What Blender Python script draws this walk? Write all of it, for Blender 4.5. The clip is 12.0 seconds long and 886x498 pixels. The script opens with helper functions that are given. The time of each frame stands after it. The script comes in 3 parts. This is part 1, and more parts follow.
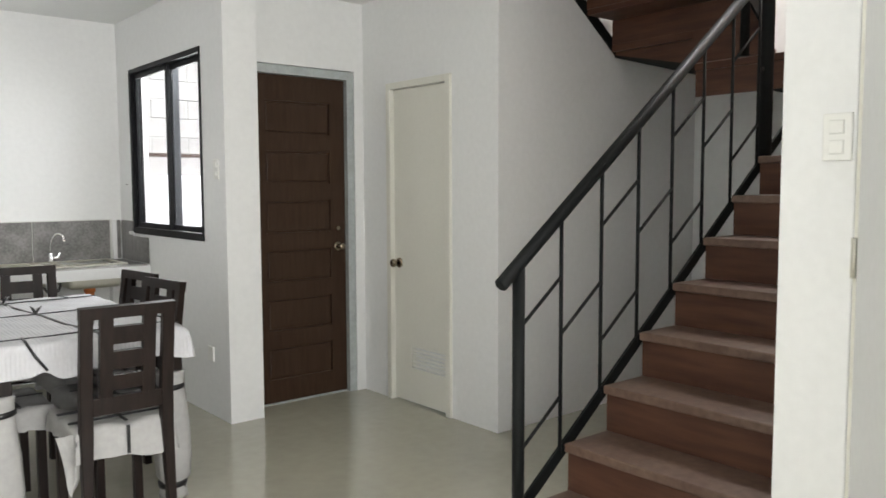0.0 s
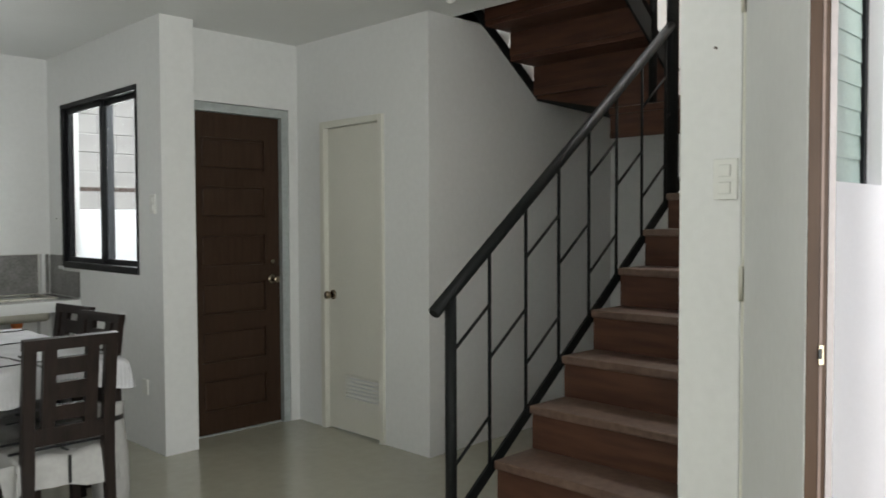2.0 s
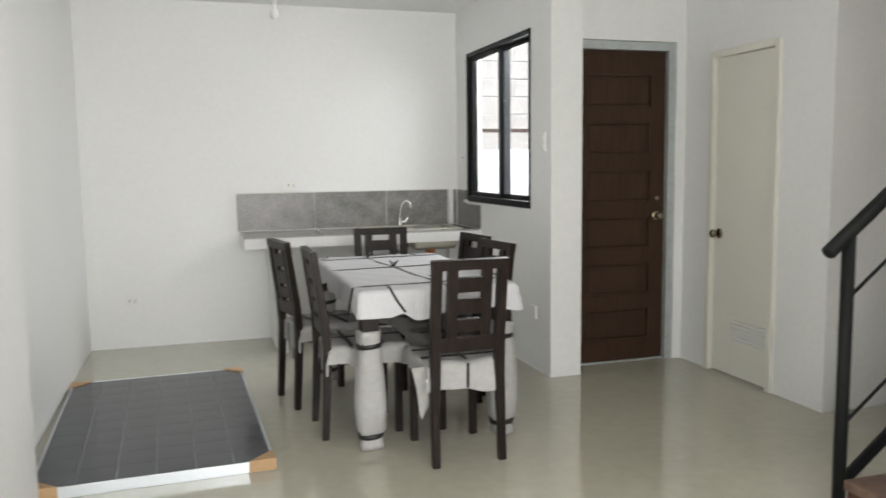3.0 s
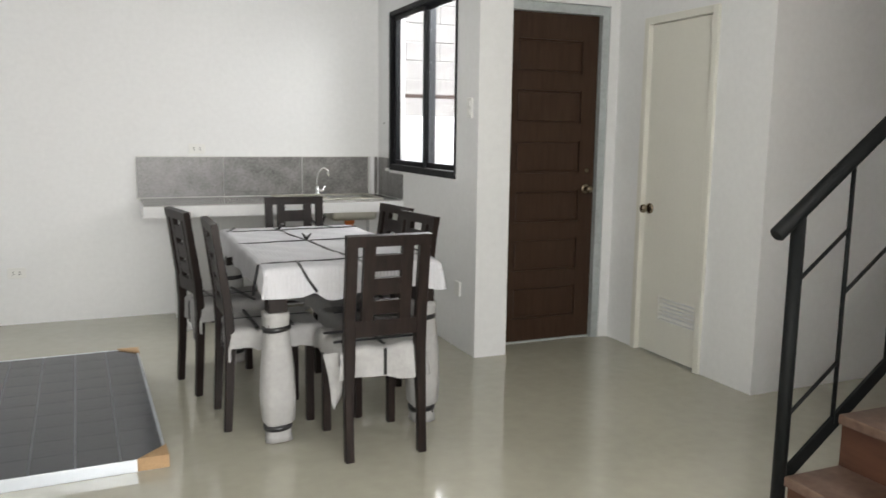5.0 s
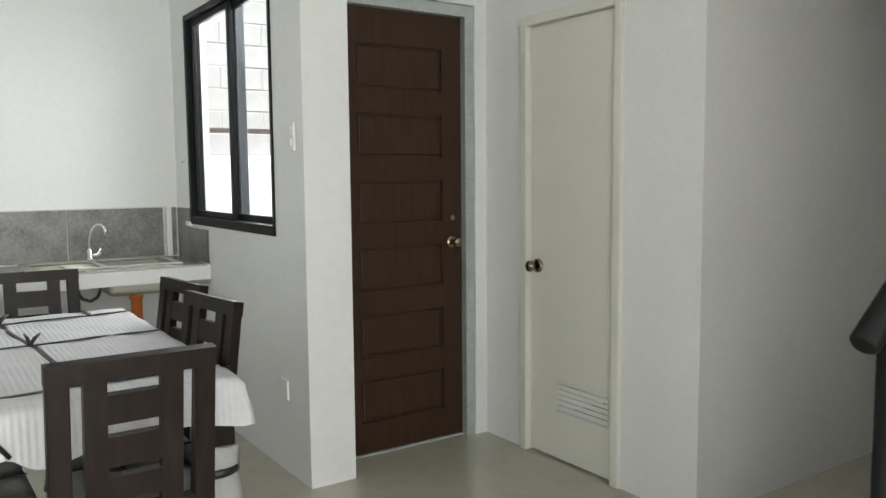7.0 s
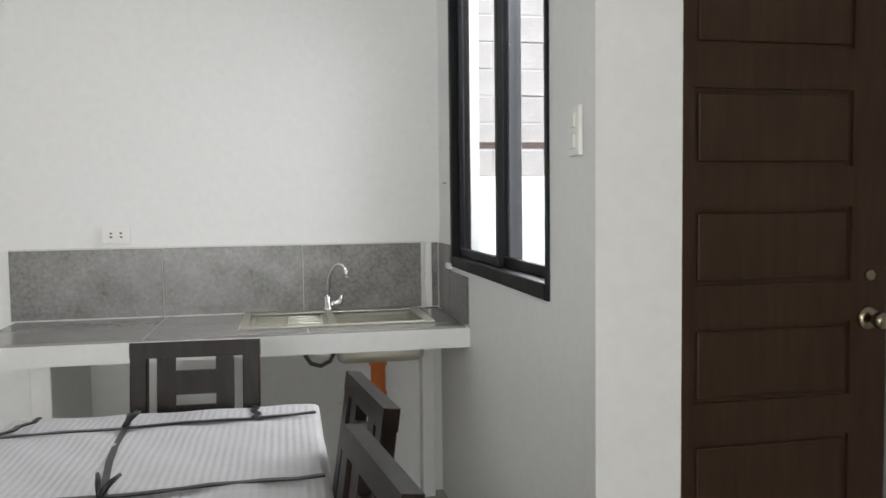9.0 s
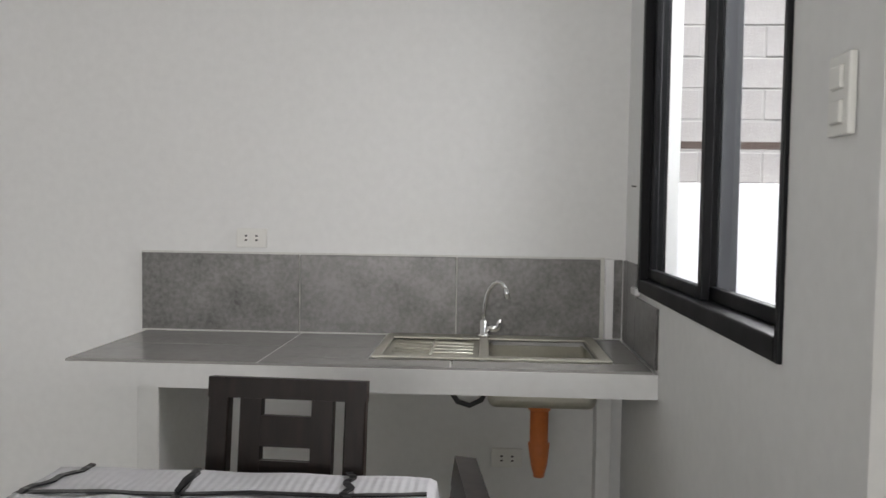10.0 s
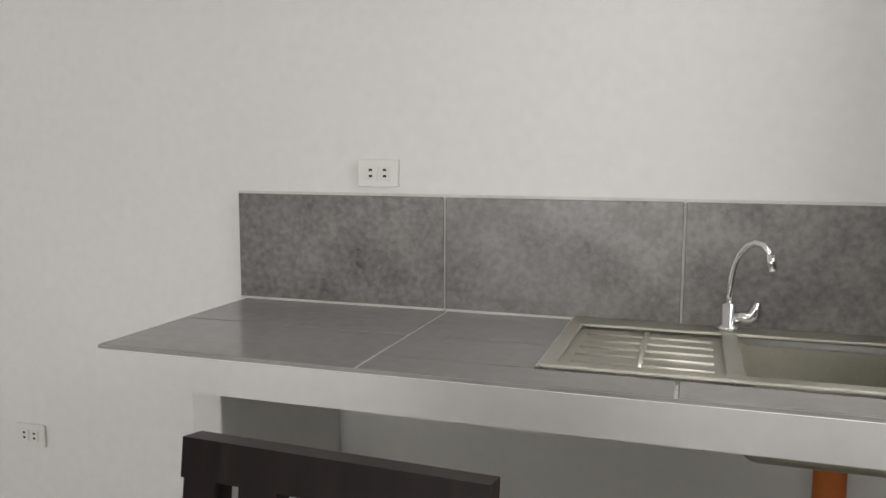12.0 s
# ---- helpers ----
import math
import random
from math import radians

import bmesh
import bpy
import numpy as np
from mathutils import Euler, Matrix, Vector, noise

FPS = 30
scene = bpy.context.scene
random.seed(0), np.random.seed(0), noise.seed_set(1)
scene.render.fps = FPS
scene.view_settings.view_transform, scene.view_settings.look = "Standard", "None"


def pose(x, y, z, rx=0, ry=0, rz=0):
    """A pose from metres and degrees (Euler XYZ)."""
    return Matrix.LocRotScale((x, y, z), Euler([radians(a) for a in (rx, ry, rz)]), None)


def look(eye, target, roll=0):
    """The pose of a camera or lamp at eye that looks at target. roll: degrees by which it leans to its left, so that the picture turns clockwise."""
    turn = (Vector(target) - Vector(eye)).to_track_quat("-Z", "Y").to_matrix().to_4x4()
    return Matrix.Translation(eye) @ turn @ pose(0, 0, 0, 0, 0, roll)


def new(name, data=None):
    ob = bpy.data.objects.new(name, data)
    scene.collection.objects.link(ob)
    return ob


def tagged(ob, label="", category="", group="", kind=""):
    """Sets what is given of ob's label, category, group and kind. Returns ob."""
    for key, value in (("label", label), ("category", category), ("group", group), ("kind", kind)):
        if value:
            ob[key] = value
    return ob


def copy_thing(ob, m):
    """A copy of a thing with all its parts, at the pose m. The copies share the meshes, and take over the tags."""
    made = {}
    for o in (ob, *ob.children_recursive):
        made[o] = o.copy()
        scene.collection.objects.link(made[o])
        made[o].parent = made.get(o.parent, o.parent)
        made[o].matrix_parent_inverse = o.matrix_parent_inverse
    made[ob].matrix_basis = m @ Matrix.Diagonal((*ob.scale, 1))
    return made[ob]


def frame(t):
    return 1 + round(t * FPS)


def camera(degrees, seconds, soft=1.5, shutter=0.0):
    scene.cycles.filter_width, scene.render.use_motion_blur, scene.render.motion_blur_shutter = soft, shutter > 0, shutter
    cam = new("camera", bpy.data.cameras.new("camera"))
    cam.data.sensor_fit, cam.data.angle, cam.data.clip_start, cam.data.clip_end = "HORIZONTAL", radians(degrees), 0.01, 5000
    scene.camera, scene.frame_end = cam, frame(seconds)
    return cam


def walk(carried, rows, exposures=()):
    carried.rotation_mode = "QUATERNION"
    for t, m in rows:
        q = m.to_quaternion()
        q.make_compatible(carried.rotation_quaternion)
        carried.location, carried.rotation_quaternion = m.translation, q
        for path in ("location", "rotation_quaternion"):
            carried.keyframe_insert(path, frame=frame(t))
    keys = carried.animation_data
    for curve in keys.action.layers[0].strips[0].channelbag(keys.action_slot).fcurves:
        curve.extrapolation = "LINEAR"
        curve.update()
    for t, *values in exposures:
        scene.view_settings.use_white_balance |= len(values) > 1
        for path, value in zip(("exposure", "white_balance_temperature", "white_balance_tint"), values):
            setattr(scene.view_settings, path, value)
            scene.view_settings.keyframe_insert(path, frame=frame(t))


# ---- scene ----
cam = camera(58.8, 12.0, shutter=0.15)
PATH = [
    (0, (-0.199, -0.476, 1.387), (1.08, 1.054, 1.232), -0.2),
    (0.5, (-0.205, -0.549, 1.393), (1.234, 0.835, 1.28), 1.7),
    (1, (-0.25, -0.578, 1.409), (1.298, 0.687, 1.357), 0.6),
    (1.5, (-0.342, -0.605, 1.414), (1.224, 0.637, 1.381), -0.7),
    (2, (-0.366, -0.614, 1.391), (1.053, 0.793, 1.321), -0.2),
    (2.5, (-0.345, -0.644, 1.401), (0.707, 1.051, 1.254), 0.2),
    (3, (-0.355, -0.678, 1.366), (0.237, 1.221, 1.152), -0.7),
    (3.2, (-0.317, -0.686, 1.341), (0.104, 1.256, 1.111), -0.8),
    (4.8, (-0.237, -0.505, 1.354), (0.396, 1.364, 1.031), 0.6),
    (5, (-0.23, -0.376, 1.354), (0.541, 1.446, 1.061), 0.7),
    (5.5, (-0.034, -0.125, 1.34), (0.943, 1.603, 1.097), 0.6),
    (6, (0.128, 0.138, 1.342), (1.185, 1.821, 1.121), 0.6),
    (6.5, (0.32, 0.462, 1.357), (1.428, 2.113, 1.146), -0.3),
    (6.7, (0.344, 0.602, 1.334), (1.478, 2.237, 1.141), -0.3),
    (8.3, (0.881, 1.656, 1.327), (1.62, 3.507, 1.161), -1.2),
    (8.5, (0.943, 1.795, 1.323), (1.577, 3.686, 1.168), -0.9),
    (9, (1.071, 2.134, 1.331), (1.459, 4.093, 1.216), -0.7),
    (9.5, (1.185, 2.437, 1.337), (1.325, 4.43, 1.251), 0.2),
    (10, (1.237, 2.745, 1.324), (1.132, 4.74, 1.229), 0.8),
    (10.5, (1.251, 3.038, 1.308), (0.977, 5.015, 1.185), 1.1),
    (11, (1.276, 3.331, 1.307), (0.821, 5.272, 1.151), 1.3),
    (11.5, (1.233, 3.581, 1.308), (0.609, 5.472, 1.115), 0.6),
    (12, (1.162, 3.74, 1.261), (0.551, 5.63, 1.025), 0.2),
]
walk(cam, [(t, look(eye, target, roll)) for t, eye, target, roll in PATH], [
    (0, 0.88, 6500, 10), (0.5, 0.4, 6450, 9), (1.0, 0.08, 6400, 8), (1.5, 0.08, 6400, 7), (2.0, 0.17, 6450, 6), (2.5, 0.36, 6450, 8), (3.0, 0.78, 6550, 10),
    (5.0, 0.83, 6550, 11), (5.5, 0.83, 6500, 8), (6.5, 0.82, 6450, 5.5), (8.5, 0.65, 6450, 11), (9.0, 0.6, 6450, 11), (9.5, 0.35, 6450, 8), (10.0, 0.22, 6550, 13),
    (10.5, 0.1, 6550, 13), (11.0, 0.15, 6600, 13), (11.5, 0.40, 6700, 13), (12.0, 0.43, 6700, 13)])

# ---- world, sun, exposure ----
world = bpy.data.worlds.new("sky")
scene.world = world
world.use_nodes = True
wn = world.node_tree.nodes
sky = wn.new("ShaderNodeTexSky")
sky.sky_type = "NISHITA"
sky.sun_disc = False
sky.sun_elevation = radians(55)
sky.sun_rotation = radians(196)
sky.dust_density = 3.0
wn["Background"].inputs[1].default_value = 0.15
world.node_tree.links.new(sky.outputs[0], wn["Background"].inputs[0])


def sun_lamp():
    d = bpy.data.lights.new("sun", "SUN")
    d.energy, d.angle, d.color = 3.0, radians(20), (0.98, 0.97, 1.0)
    ob = new("sun", d)
    ob.matrix_world = look((-2, -7, 9), (0, 0, 0))
    return ob


def area_lamp(name, eye, target, w, h, power, color=(0.95, 0.98, 1.0)):
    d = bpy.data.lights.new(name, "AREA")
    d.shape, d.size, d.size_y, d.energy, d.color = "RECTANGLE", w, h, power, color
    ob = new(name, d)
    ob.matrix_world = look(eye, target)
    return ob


sun_lamp()
area_lamp("front_window_light", (0.3, -1.93, 1.35), (0.3, 0, 1.25), 2.3, 1.7, 82, (1.0, 0.988, 0.96))
area_lamp("kitchen_window_light", (2.38, 5.00, 1.95), (0.5, 3.75, 0.85), 1.3, 1.2, 34, (1.0, 0.985, 0.985))
# added lamp above the yard, boosting the sky's light on window and yard
area_lamp("back_yard_fill_lamp", (3.2, 5.4, 4.3), (1.5, 4.7, 1.2), 2.2, 2.2, 110, (0.99, 0.985, 0.985))
# lamp added inside the closed stairwell, in place of unseen daylight from upstairs
area_lamp("stairwell_fill_lamp", (4.62, 1.6, 4.2), (3.4, 1.9, 2.4), 0.9, 0.9, 62, (1.0, 0.985, 0.96))


# ---- materials ----
def material(name, color, rough=0.5, metal=0.0, vary=0.06, scale=4.0, fine=60.0, bump=0.1, bump_scale=None, coat=0.0, rough_vary=0.08, color2=None):
    m = bpy.data.materials.new(name)
    m.use_nodes = True
    n, l = m.node_tree.nodes, m.node_tree.links
    b = n["Principled BSDF"]
    b.inputs["Metallic"].default_value = metal
    b.inputs["Coat Weight"].default_value = coat
    co = n.new("ShaderNodeTexCoord")
    big, small = n.new("ShaderNodeTexNoise"), n.new("ShaderNodeTexNoise")
    big.inputs["Scale"].default_value, small.inputs["Scale"].default_value = scale, fine
    big.inputs["Detail"].default_value, small.inputs["Detail"].default_value = 5, 4
    for t in (big, small):
        l.new(co.outputs["Object"], t.inputs["Vector"])
    add = n.new("ShaderNodeMath")
    add.operation = "ADD"
    l.new(big.outputs[0], add.inputs[0])
    l.new(small.outputs[0], add.inputs[1])
    ramp = n.new("ShaderNodeMapRange")
    ramp.inputs[1].default_value, ramp.inputs[2].default_value = 0.7, 1.3
    l.new(add.outputs[0], ramp.inputs[0])
    mix = n.new("ShaderNodeMix")
    mix.data_type = "RGBA"
    dark = [c * (1 - vary) for c in color] if color2 is None else color2
    lite = [min(1, c * (1 + vary)) for c in color] if color2 is None else color
    mix.inputs[6].default_value, mix.inputs[7].default_value = (*dark, 1), (*lite, 1)
    l.new(ramp.outputs[0], mix.inputs[0])
    l.new(mix.outputs[2], b.inputs["Base Color"])
    rr = n.new("ShaderNodeMapRange")
    rr.inputs[1].default_value, rr.inputs[2].default_value = 0.3, 0.7
    rr.inputs[3].default_value, rr.inputs[4].default_value = max(0.02, rough - rough_vary), min(1, rough + rough_vary)
    l.new(big.outputs[0], rr.inputs[0])
    l.new(rr.outputs[0], b.inputs["Roughness"])
    if bump:
        bp = n.new("ShaderNodeBump")
        bp.inputs["Strength"].default_value, bp.inputs["Distance"].default_value = bump, 0.004
        l.new(small.outputs[0], bp.inputs["Height"])
        l.new(bp.outputs[0], b.inputs["Normal"])
    return m


def striped(name, color, axis, period, rough, depth, vary=0.05, strength=0.6):
    """A material with ribs of the given period along one axis of the object."""
    m = material(name, color, rough, vary=vary, bump=0)
    n, l = m.node_tree.nodes, m.node_tree.links
    co = n.new("ShaderNodeTexCoord")
    wv = n.new("ShaderNodeTexWave")
    wv.bands_direction = axis
    wv.inputs["Scale"].default_value = 0.314 / period
    wv.inputs["Distortion"].default_value = 0.8
    wv.inputs["Detail Scale"].default_value = 0.6
    l.new(co.outputs["Object"], wv.inputs["Vector"])
    bp = n.new("ShaderNodeBump")
    bp.inputs["Strength"].default_value, bp.inputs["Distance"].default_value = strength, depth
    l.new(wv.outputs["Fac"], bp.inputs["Height"])
    l.new(bp.outputs[0], n["Principled BSDF"].inputs["Normal"])
    return m


def wood(name, dark, lite, rough, axis="Z", scale=5.0):
    m = material(name, lite, rough, bump=0, rough_vary=0.06)
    n, l = m.node_tree.nodes, m.node_tree.links
    co, mp, nz = n.new("ShaderNodeTexCoord"), n.new("ShaderNodeMapping"), n.new("ShaderNodeTexNoise")
    s = [scale * 9] * 3
    s["XYZ".index(axis)] = scale
    mp.inputs["Scale"].default_value = s
    nz.inputs["Scale"].default_value, nz.inputs["Detail"].default_value = 1.0, 6
    l.new(co.outputs["Object"], mp.inputs[0])
    l.new(mp.outputs[0], nz.inputs["Vector"])
    r = n.new("ShaderNodeMapRange")
    r.inputs[1].default_value, r.inputs[2].default_value = 0.32, 0.68
    l.new(nz.outputs[0], r.inputs[0])
    mix = n.new("ShaderNodeMix")
    mix.data_type = "RGBA"
    mix.inputs[6].default_value, mix.inputs[7].default_value = (*dark, 1), (*lite, 1)
    l.new(r.outputs[0], mix.inputs[0])
    l.new(mix.outputs[2], n["Principled BSDF"].inputs["Base Color"])
    bp = n.new("ShaderNodeBump")
    bp.inputs["Strength"].default_value, bp.inputs["Distance"].default_value = 0.15, 0.002
    l.new(nz.outputs[0], bp.inputs["Height"])
    l.new(bp.outputs[0], n["Principled BSDF"].inputs["Normal"])
    return m


def glass(name, tint, rough=0.02):
    m = bpy.data.materials.new(name)
    m.use_nodes = True
    n, l = m.node_tree.nodes, m.node_tree.links
    tr, gl, mx = n.new("ShaderNodeBsdfTransparent"), n.new("ShaderNodeBsdfGlossy"), n.new("ShaderNodeMixShader")
    tr.inputs[0].default_value = (*tint, 1)
    gl.inputs["Roughness"].default_value = rough
    mx.inputs[0].default_value = 0.04
    l.new(tr.outputs[0], mx.inputs[1])
    l.new(gl.outputs[0], mx.inputs[2])
    l.new(mx.outputs[0], n["Material Output"].inputs[0])
    return m


WALL = material("white_wall_paint", (0.80, 0.805, 0.80), 0.55, vary=0.03, scale=0.9, fine=30, bump=0.05)
CEIL = material("ceiling_paint", (0.80, 0.81, 0.80), 0.7, vary=0.02, bump=0.05)
FLOOR = material("glossy_cement", (0.44, 0.425, 0.35), 0.075, vary=0.055, scale=1.6, fine=14, bump=0.02, rough_vary=0.05, coat=0.25)
BROWN = wood("dark_brown_door_paint", (0.037, 0.020, 0.012), (0.050, 0.028, 0.017), 0.42)
CREAM = material("cream_door_paint", (0.74, 0.73, 0.66), 0.4, vary=0.02, bump=0.05)
GALV = material("galvanised_jamb", (0.50, 0.54, 0.54), 0.45, 0.5, vary=0.12, scale=9)
BLACK = material("black_metal_paint", (0.006, 0.007, 0.007), 0.6, vary=0.2, bump=0.03)
ALU = material("black_aluminium", (0.006, 0.0065, 0.008), 0.45, vary=0.15, bump=0)
STEEL = material("brushed_steel", (0.60, 0.585, 0.52), 0.46, 1.0, vary=0.06, scale=6, fine=120, bump=0.03)
CHROME = material("chrome", (0.80, 0.80, 0.80), 0.08, 1.0, vary=0.02, bump=0)
BRASS = material("aged_knob_metal", (0.36, 0.30, 0.22), 0.22, 1.0, vary=0.1, bump=0)
TILE = material("grey_stone_tile", (0.275, 0.268, 0.262), 0.3, scale=8, fine=62, bump=0.10, rough_vary=0.03, color2=(0.125, 0.122, 0.119))
TILETOP = material("glazed_counter_tile", (0.245, 0.240, 0.232), 0.2, vary=0.09, scale=4, fine=30, bump=0, rough_vary=0.01)
JOINT = material("grey_counter_joint", (0.36, 0.355, 0.34), 0.7, vary=0.1)
MULLION = material("lit_post_grey", (0.13, 0.135, 0.15), 0.35, 0.2, vary=0.08, bump=0)
GROUT = material("pale_grout", (0.66, 0.66, 0.63), 0.8, vary=0.08)
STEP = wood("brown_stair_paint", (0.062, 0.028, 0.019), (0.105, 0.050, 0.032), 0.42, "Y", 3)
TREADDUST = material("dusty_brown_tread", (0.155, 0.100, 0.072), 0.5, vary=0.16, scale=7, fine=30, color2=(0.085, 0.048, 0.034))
CHAIRWOOD = wood("dark_walnut_lacquer", (0.010, 0.0068, 0.006), (0.020, 0.013, 0.0105), 0.42)
FOAM = striped("ribbed_foam_sheet", (0.54, 0.54, 0.56), "X", 0.017, 0.6, 0.004, strength=0.3)
FOAMP = material("foam_wrap", (0.36, 0.355, 0.345), 0.65, vary=0.07, scale=14, fine=45, bump=0.5)
STRAP = material("black_plastic_strap", (0.014, 0.014, 0.015), 0.38, vary=0.2, bump=0)
PLASTIC = material("white_switch_plastic", (0.80, 0.80, 0.77), 0.35, vary=0.015, bump=0)
SLOT = material("dark_slot", (0.02, 0.02, 0.02), 0.6, bump=0)
ORANGE = material("orange_pvc", (0.62, 0.18, 0.05), 0.35, vary=0.08, bump=0.03)
RUBBER = material("grey_hose", (0.07, 0.07, 0.07), 0.5, bump=0.05)
CELL = material("dark_solar_cell", (0.022, 0.026, 0.036), 0.16, vary=0.15, scale=3, fine=20, bump=0)
CELLLINE = material("silver_busbar", (0.22, 0.23, 0.25), 0.4, 0.4, vary=0.05, bump=0)
ALUFRAME = material("silver_aluminium", (0.56, 0.59, 0.62), 0.35, 0.6, vary=0.03, bump=0)
CARD = material("brown_cardboard", (0.42, 0.27, 0.14), 0.75, vary=0.12, fine=90)
TAN = material("tan_stucco", (0.43, 0.295, 0.215), 0.75, vary=0.06, scale=3, fine=80, bump=0.35)
LILAC = material("pale_render", (0.76, 0.73, 0.75), 0.8, vary=0.06, scale=2.2, fine=50, bump=0.5)
EXTW = material("white_exterior_paint", (0.88, 0.88, 0.89), 0.6, vary=0.02, bump=0.08)
BLOCK = material("grey_concrete_block", (0.40, 0.38, 0.36), 0.9, vary=0.2, scale=3, fine=60, bump=0.8)
MORTAR = material("mortar", (0.40, 0.39, 0.37), 0.95, vary=0.12)
GROUND = material("bare_concrete_ground", (0.36, 0.34, 0.31), 0.9, vary=0.15, scale=1.2, fine=40)
RUST = material("rusty_brown_bar", (0.07, 0.045, 0.035), 0.6, vary=0.25)
MIDBROWN = material("worn_brown_edge", (0.14, 0.095, 0.08), 0.5, vary=0.12, scale=8)
MAUVE = material("primed_edge", (0.27, 0.24, 0.245), 0.5, vary=0.08, scale=8)
GLASS = glass("window_glass", (0.93, 0.95, 0.95))
JALGLASS = material("green_jalousie_glass", (0.40, 0.50, 0.45), 0.12, vary=0.06, bump=0)
BULB = material("white_bulb_glass", (0.82, 0.82, 0.80), 0.25, vary=0.01, bump=0)


for m in (CHAIRWOOD, BLACK, BROWN, STEP, ALU):
    m.node_tree.nodes["Principled BSDF"].inputs["Specular IOR Level"].default_value = 0.2


# ---- mesh helpers ----
class Shape:
    def __init__(self):
        self.bm = bmesh.new()

    def box(self, x0, x1, y0, y1, z0, z1, bev=0.0, seg=2):
        g = bmesh.ops.create_cube(self.bm, size=1)["verts"]
        for v in g:
            v.co = Vector((x0 + (v.co.x + 0.5) * (x1 - x0), y0 + (v.co.y + 0.5) * (y1 - y0), z0 + (v.co.z + 0.5) * (z1 - z0)))
        if bev:
            es = list({e for v in g for e in v.link_edges})
            bmesh.ops.bevel(self.bm, geom=es, offset=bev, segments=seg, affect="EDGES", profile=0.5)
        return self

    def bar(self, p, q, w, h, up=(0, 0, 1)):
        """A rectangular bar from p to q, w wide and h high."""
        p, q = Vector(p), Vector(q)
        d = (q - p).normalized()
        s = d.cross(Vector(up)).normalized()
        u = s.cross(d).normalized()
        vs = [self.bm.verts.new(c + s * a * w / 2 + u * b * h / 2) for c in (p, q) for a, b in ((-1, -1), (1, -1), (1, 1), (-1, 1))]
        for f in ((3, 2, 1, 0), (4, 5, 6, 7), (0, 1, 5, 4), (1, 2, 6, 5), (2, 3, 7, 6), (3, 0, 4, 7)):
            self.bm.faces.new([vs[i] for i in f])
        return self

    def tube(self, pts, r, seg=12, caps=True):
        """A tube along pts; r is one radius or one for each point."""
        pts = [Vector(p) for p in pts]
        rs = r if isinstance(r, (list, tuple)) else [r] * len(pts)
        rings, ref = [], None
        for i, p in enumerate(pts):
            d = (pts[min(i + 1, len(pts) - 1)] - pts[max(i - 1, 0)]).normalized()
            if ref is None:
                ref = d.orthogonal().normalized()
            ref = (ref - d * ref.dot(d)).normalized()
            o = d.cross(ref)
            rings.append([self.bm.verts.new(p + (ref * math.cos(a) + o * math.sin(a)) * rs[i]) for a in [2 * math.pi * k / seg for k in range(seg)]])
        for a, b in zip(rings, rings[1:]):
            for k in range(seg):
                self.bm.faces.new((a[k], a[(k + 1) % seg], b[(k + 1) % seg], b[k])).smooth = True
        if caps:
            self.bm.faces.new(rings[0][::-1])
            self.bm.faces.new(rings[-1])
        return self

    def mesh(self, name, mat):
        bmesh.ops.recalc_face_normals(self.bm, faces=self.bm.faces)
        me = bpy.data.meshes.new(name)
        self.bm.to_mesh(me)
        self.bm.free()
        me.materials.append(mat)
        return me


def part(name, shape, mat, parent, label=""):
    ob = new(name, shape.mesh(name, mat))
    ob.parent = parent
    return tagged(ob, label)


def thing(name, label, category, at=(0, 0, 0), rz=0.0, group="", kind=""):
    ob = new(name)
    ob.matrix_world = pose(*at, 0, 0, rz)
    return tagged(ob, label, category, group, kind)


def struct(name, shape, mat, label, category):
    return tagged(new(name, shape.mesh(name, mat)), label, category, kind="structure")


# ---- the shell ----
CH = 2.61
WX = 1.757   # face of the window wall
SX = 1.83    # face of the entrance wall
TH = 0.12

struct("floor", Shape().box(-1.3, 1.95, -2.1, 5.8, -0.35, 0.0).box(1.95, 4.87, 0.47, 4.12, -0.35, 0.0), FLOOR, "glossy beige polished cement floor", "floor")
struct("wall_north", Shape().box(-1.4, WX + TH, 5.67, 5.79, 0.0, 2.78), WALL, "plain white painted wall behind the kitchen counter", "wall")
struct("wall_west", Shape().box(-1.30, -1.165, -2.12, 5.67, 0.0, 2.78), WALL, "plain white painted side wall", "wall")
struct("wall_west_pier", Shape().box(-1.165, -1.03, -2.0, 2.80, 0.0, CH, 0.006), WALL, "thicker white painted stretch of side wall", "wall")
w = Shape()
w.box(-1.3, -0.9, -2.12, -2.0, 0, 2.78).box(1.5, 1.95, -2.12, -2.0, 0, 2.78)
w.box(-0.9, 1.5, -2.12, -2.0, 0, 0.45).box(-0.9, 1.5, -2.12, -2.0, 2.25, 2.78)
struct("wall_south", w, WALL, "plain white wall with a wide window opening", "wall")
# the window wall with its opening
WY0, WY1, WZ0, WZ1 = 4.13, 5.388, 1.066, 2.24
w = Shape()
w.box(WX, WX + TH, WY1, 5.67, 0, 2.78).box(WX, WX + TH, 3.815, WY0, 0, 2.78)
w.box(WX, WX + TH, WY0, WY1, 0, WZ0).box(WX, WX + TH, WY0, WY1, WZ1, 2.78)
struct("wall_east_window", w, WALL, "white painted wall with a sliding window beside the counter", "wall")
struct("column", Shape().box(WX + TH, 1.970, 3.815, 4.12, 0, 2.78), WALL, "white painted pier beside the back door", "column")
# wall of the back door
w = Shape()
w.box(1.970, 2.00, 3.985, 4.12, 0, 2.78).box(2.76, 2.84, 3.985, 4.12, 0, 2.78).box(2.00, 2.76, 3.985, 4.12, 2.16, 2.78)
struct("wall_back_door", w, WALL, "white painted wall over the back door", "wall")
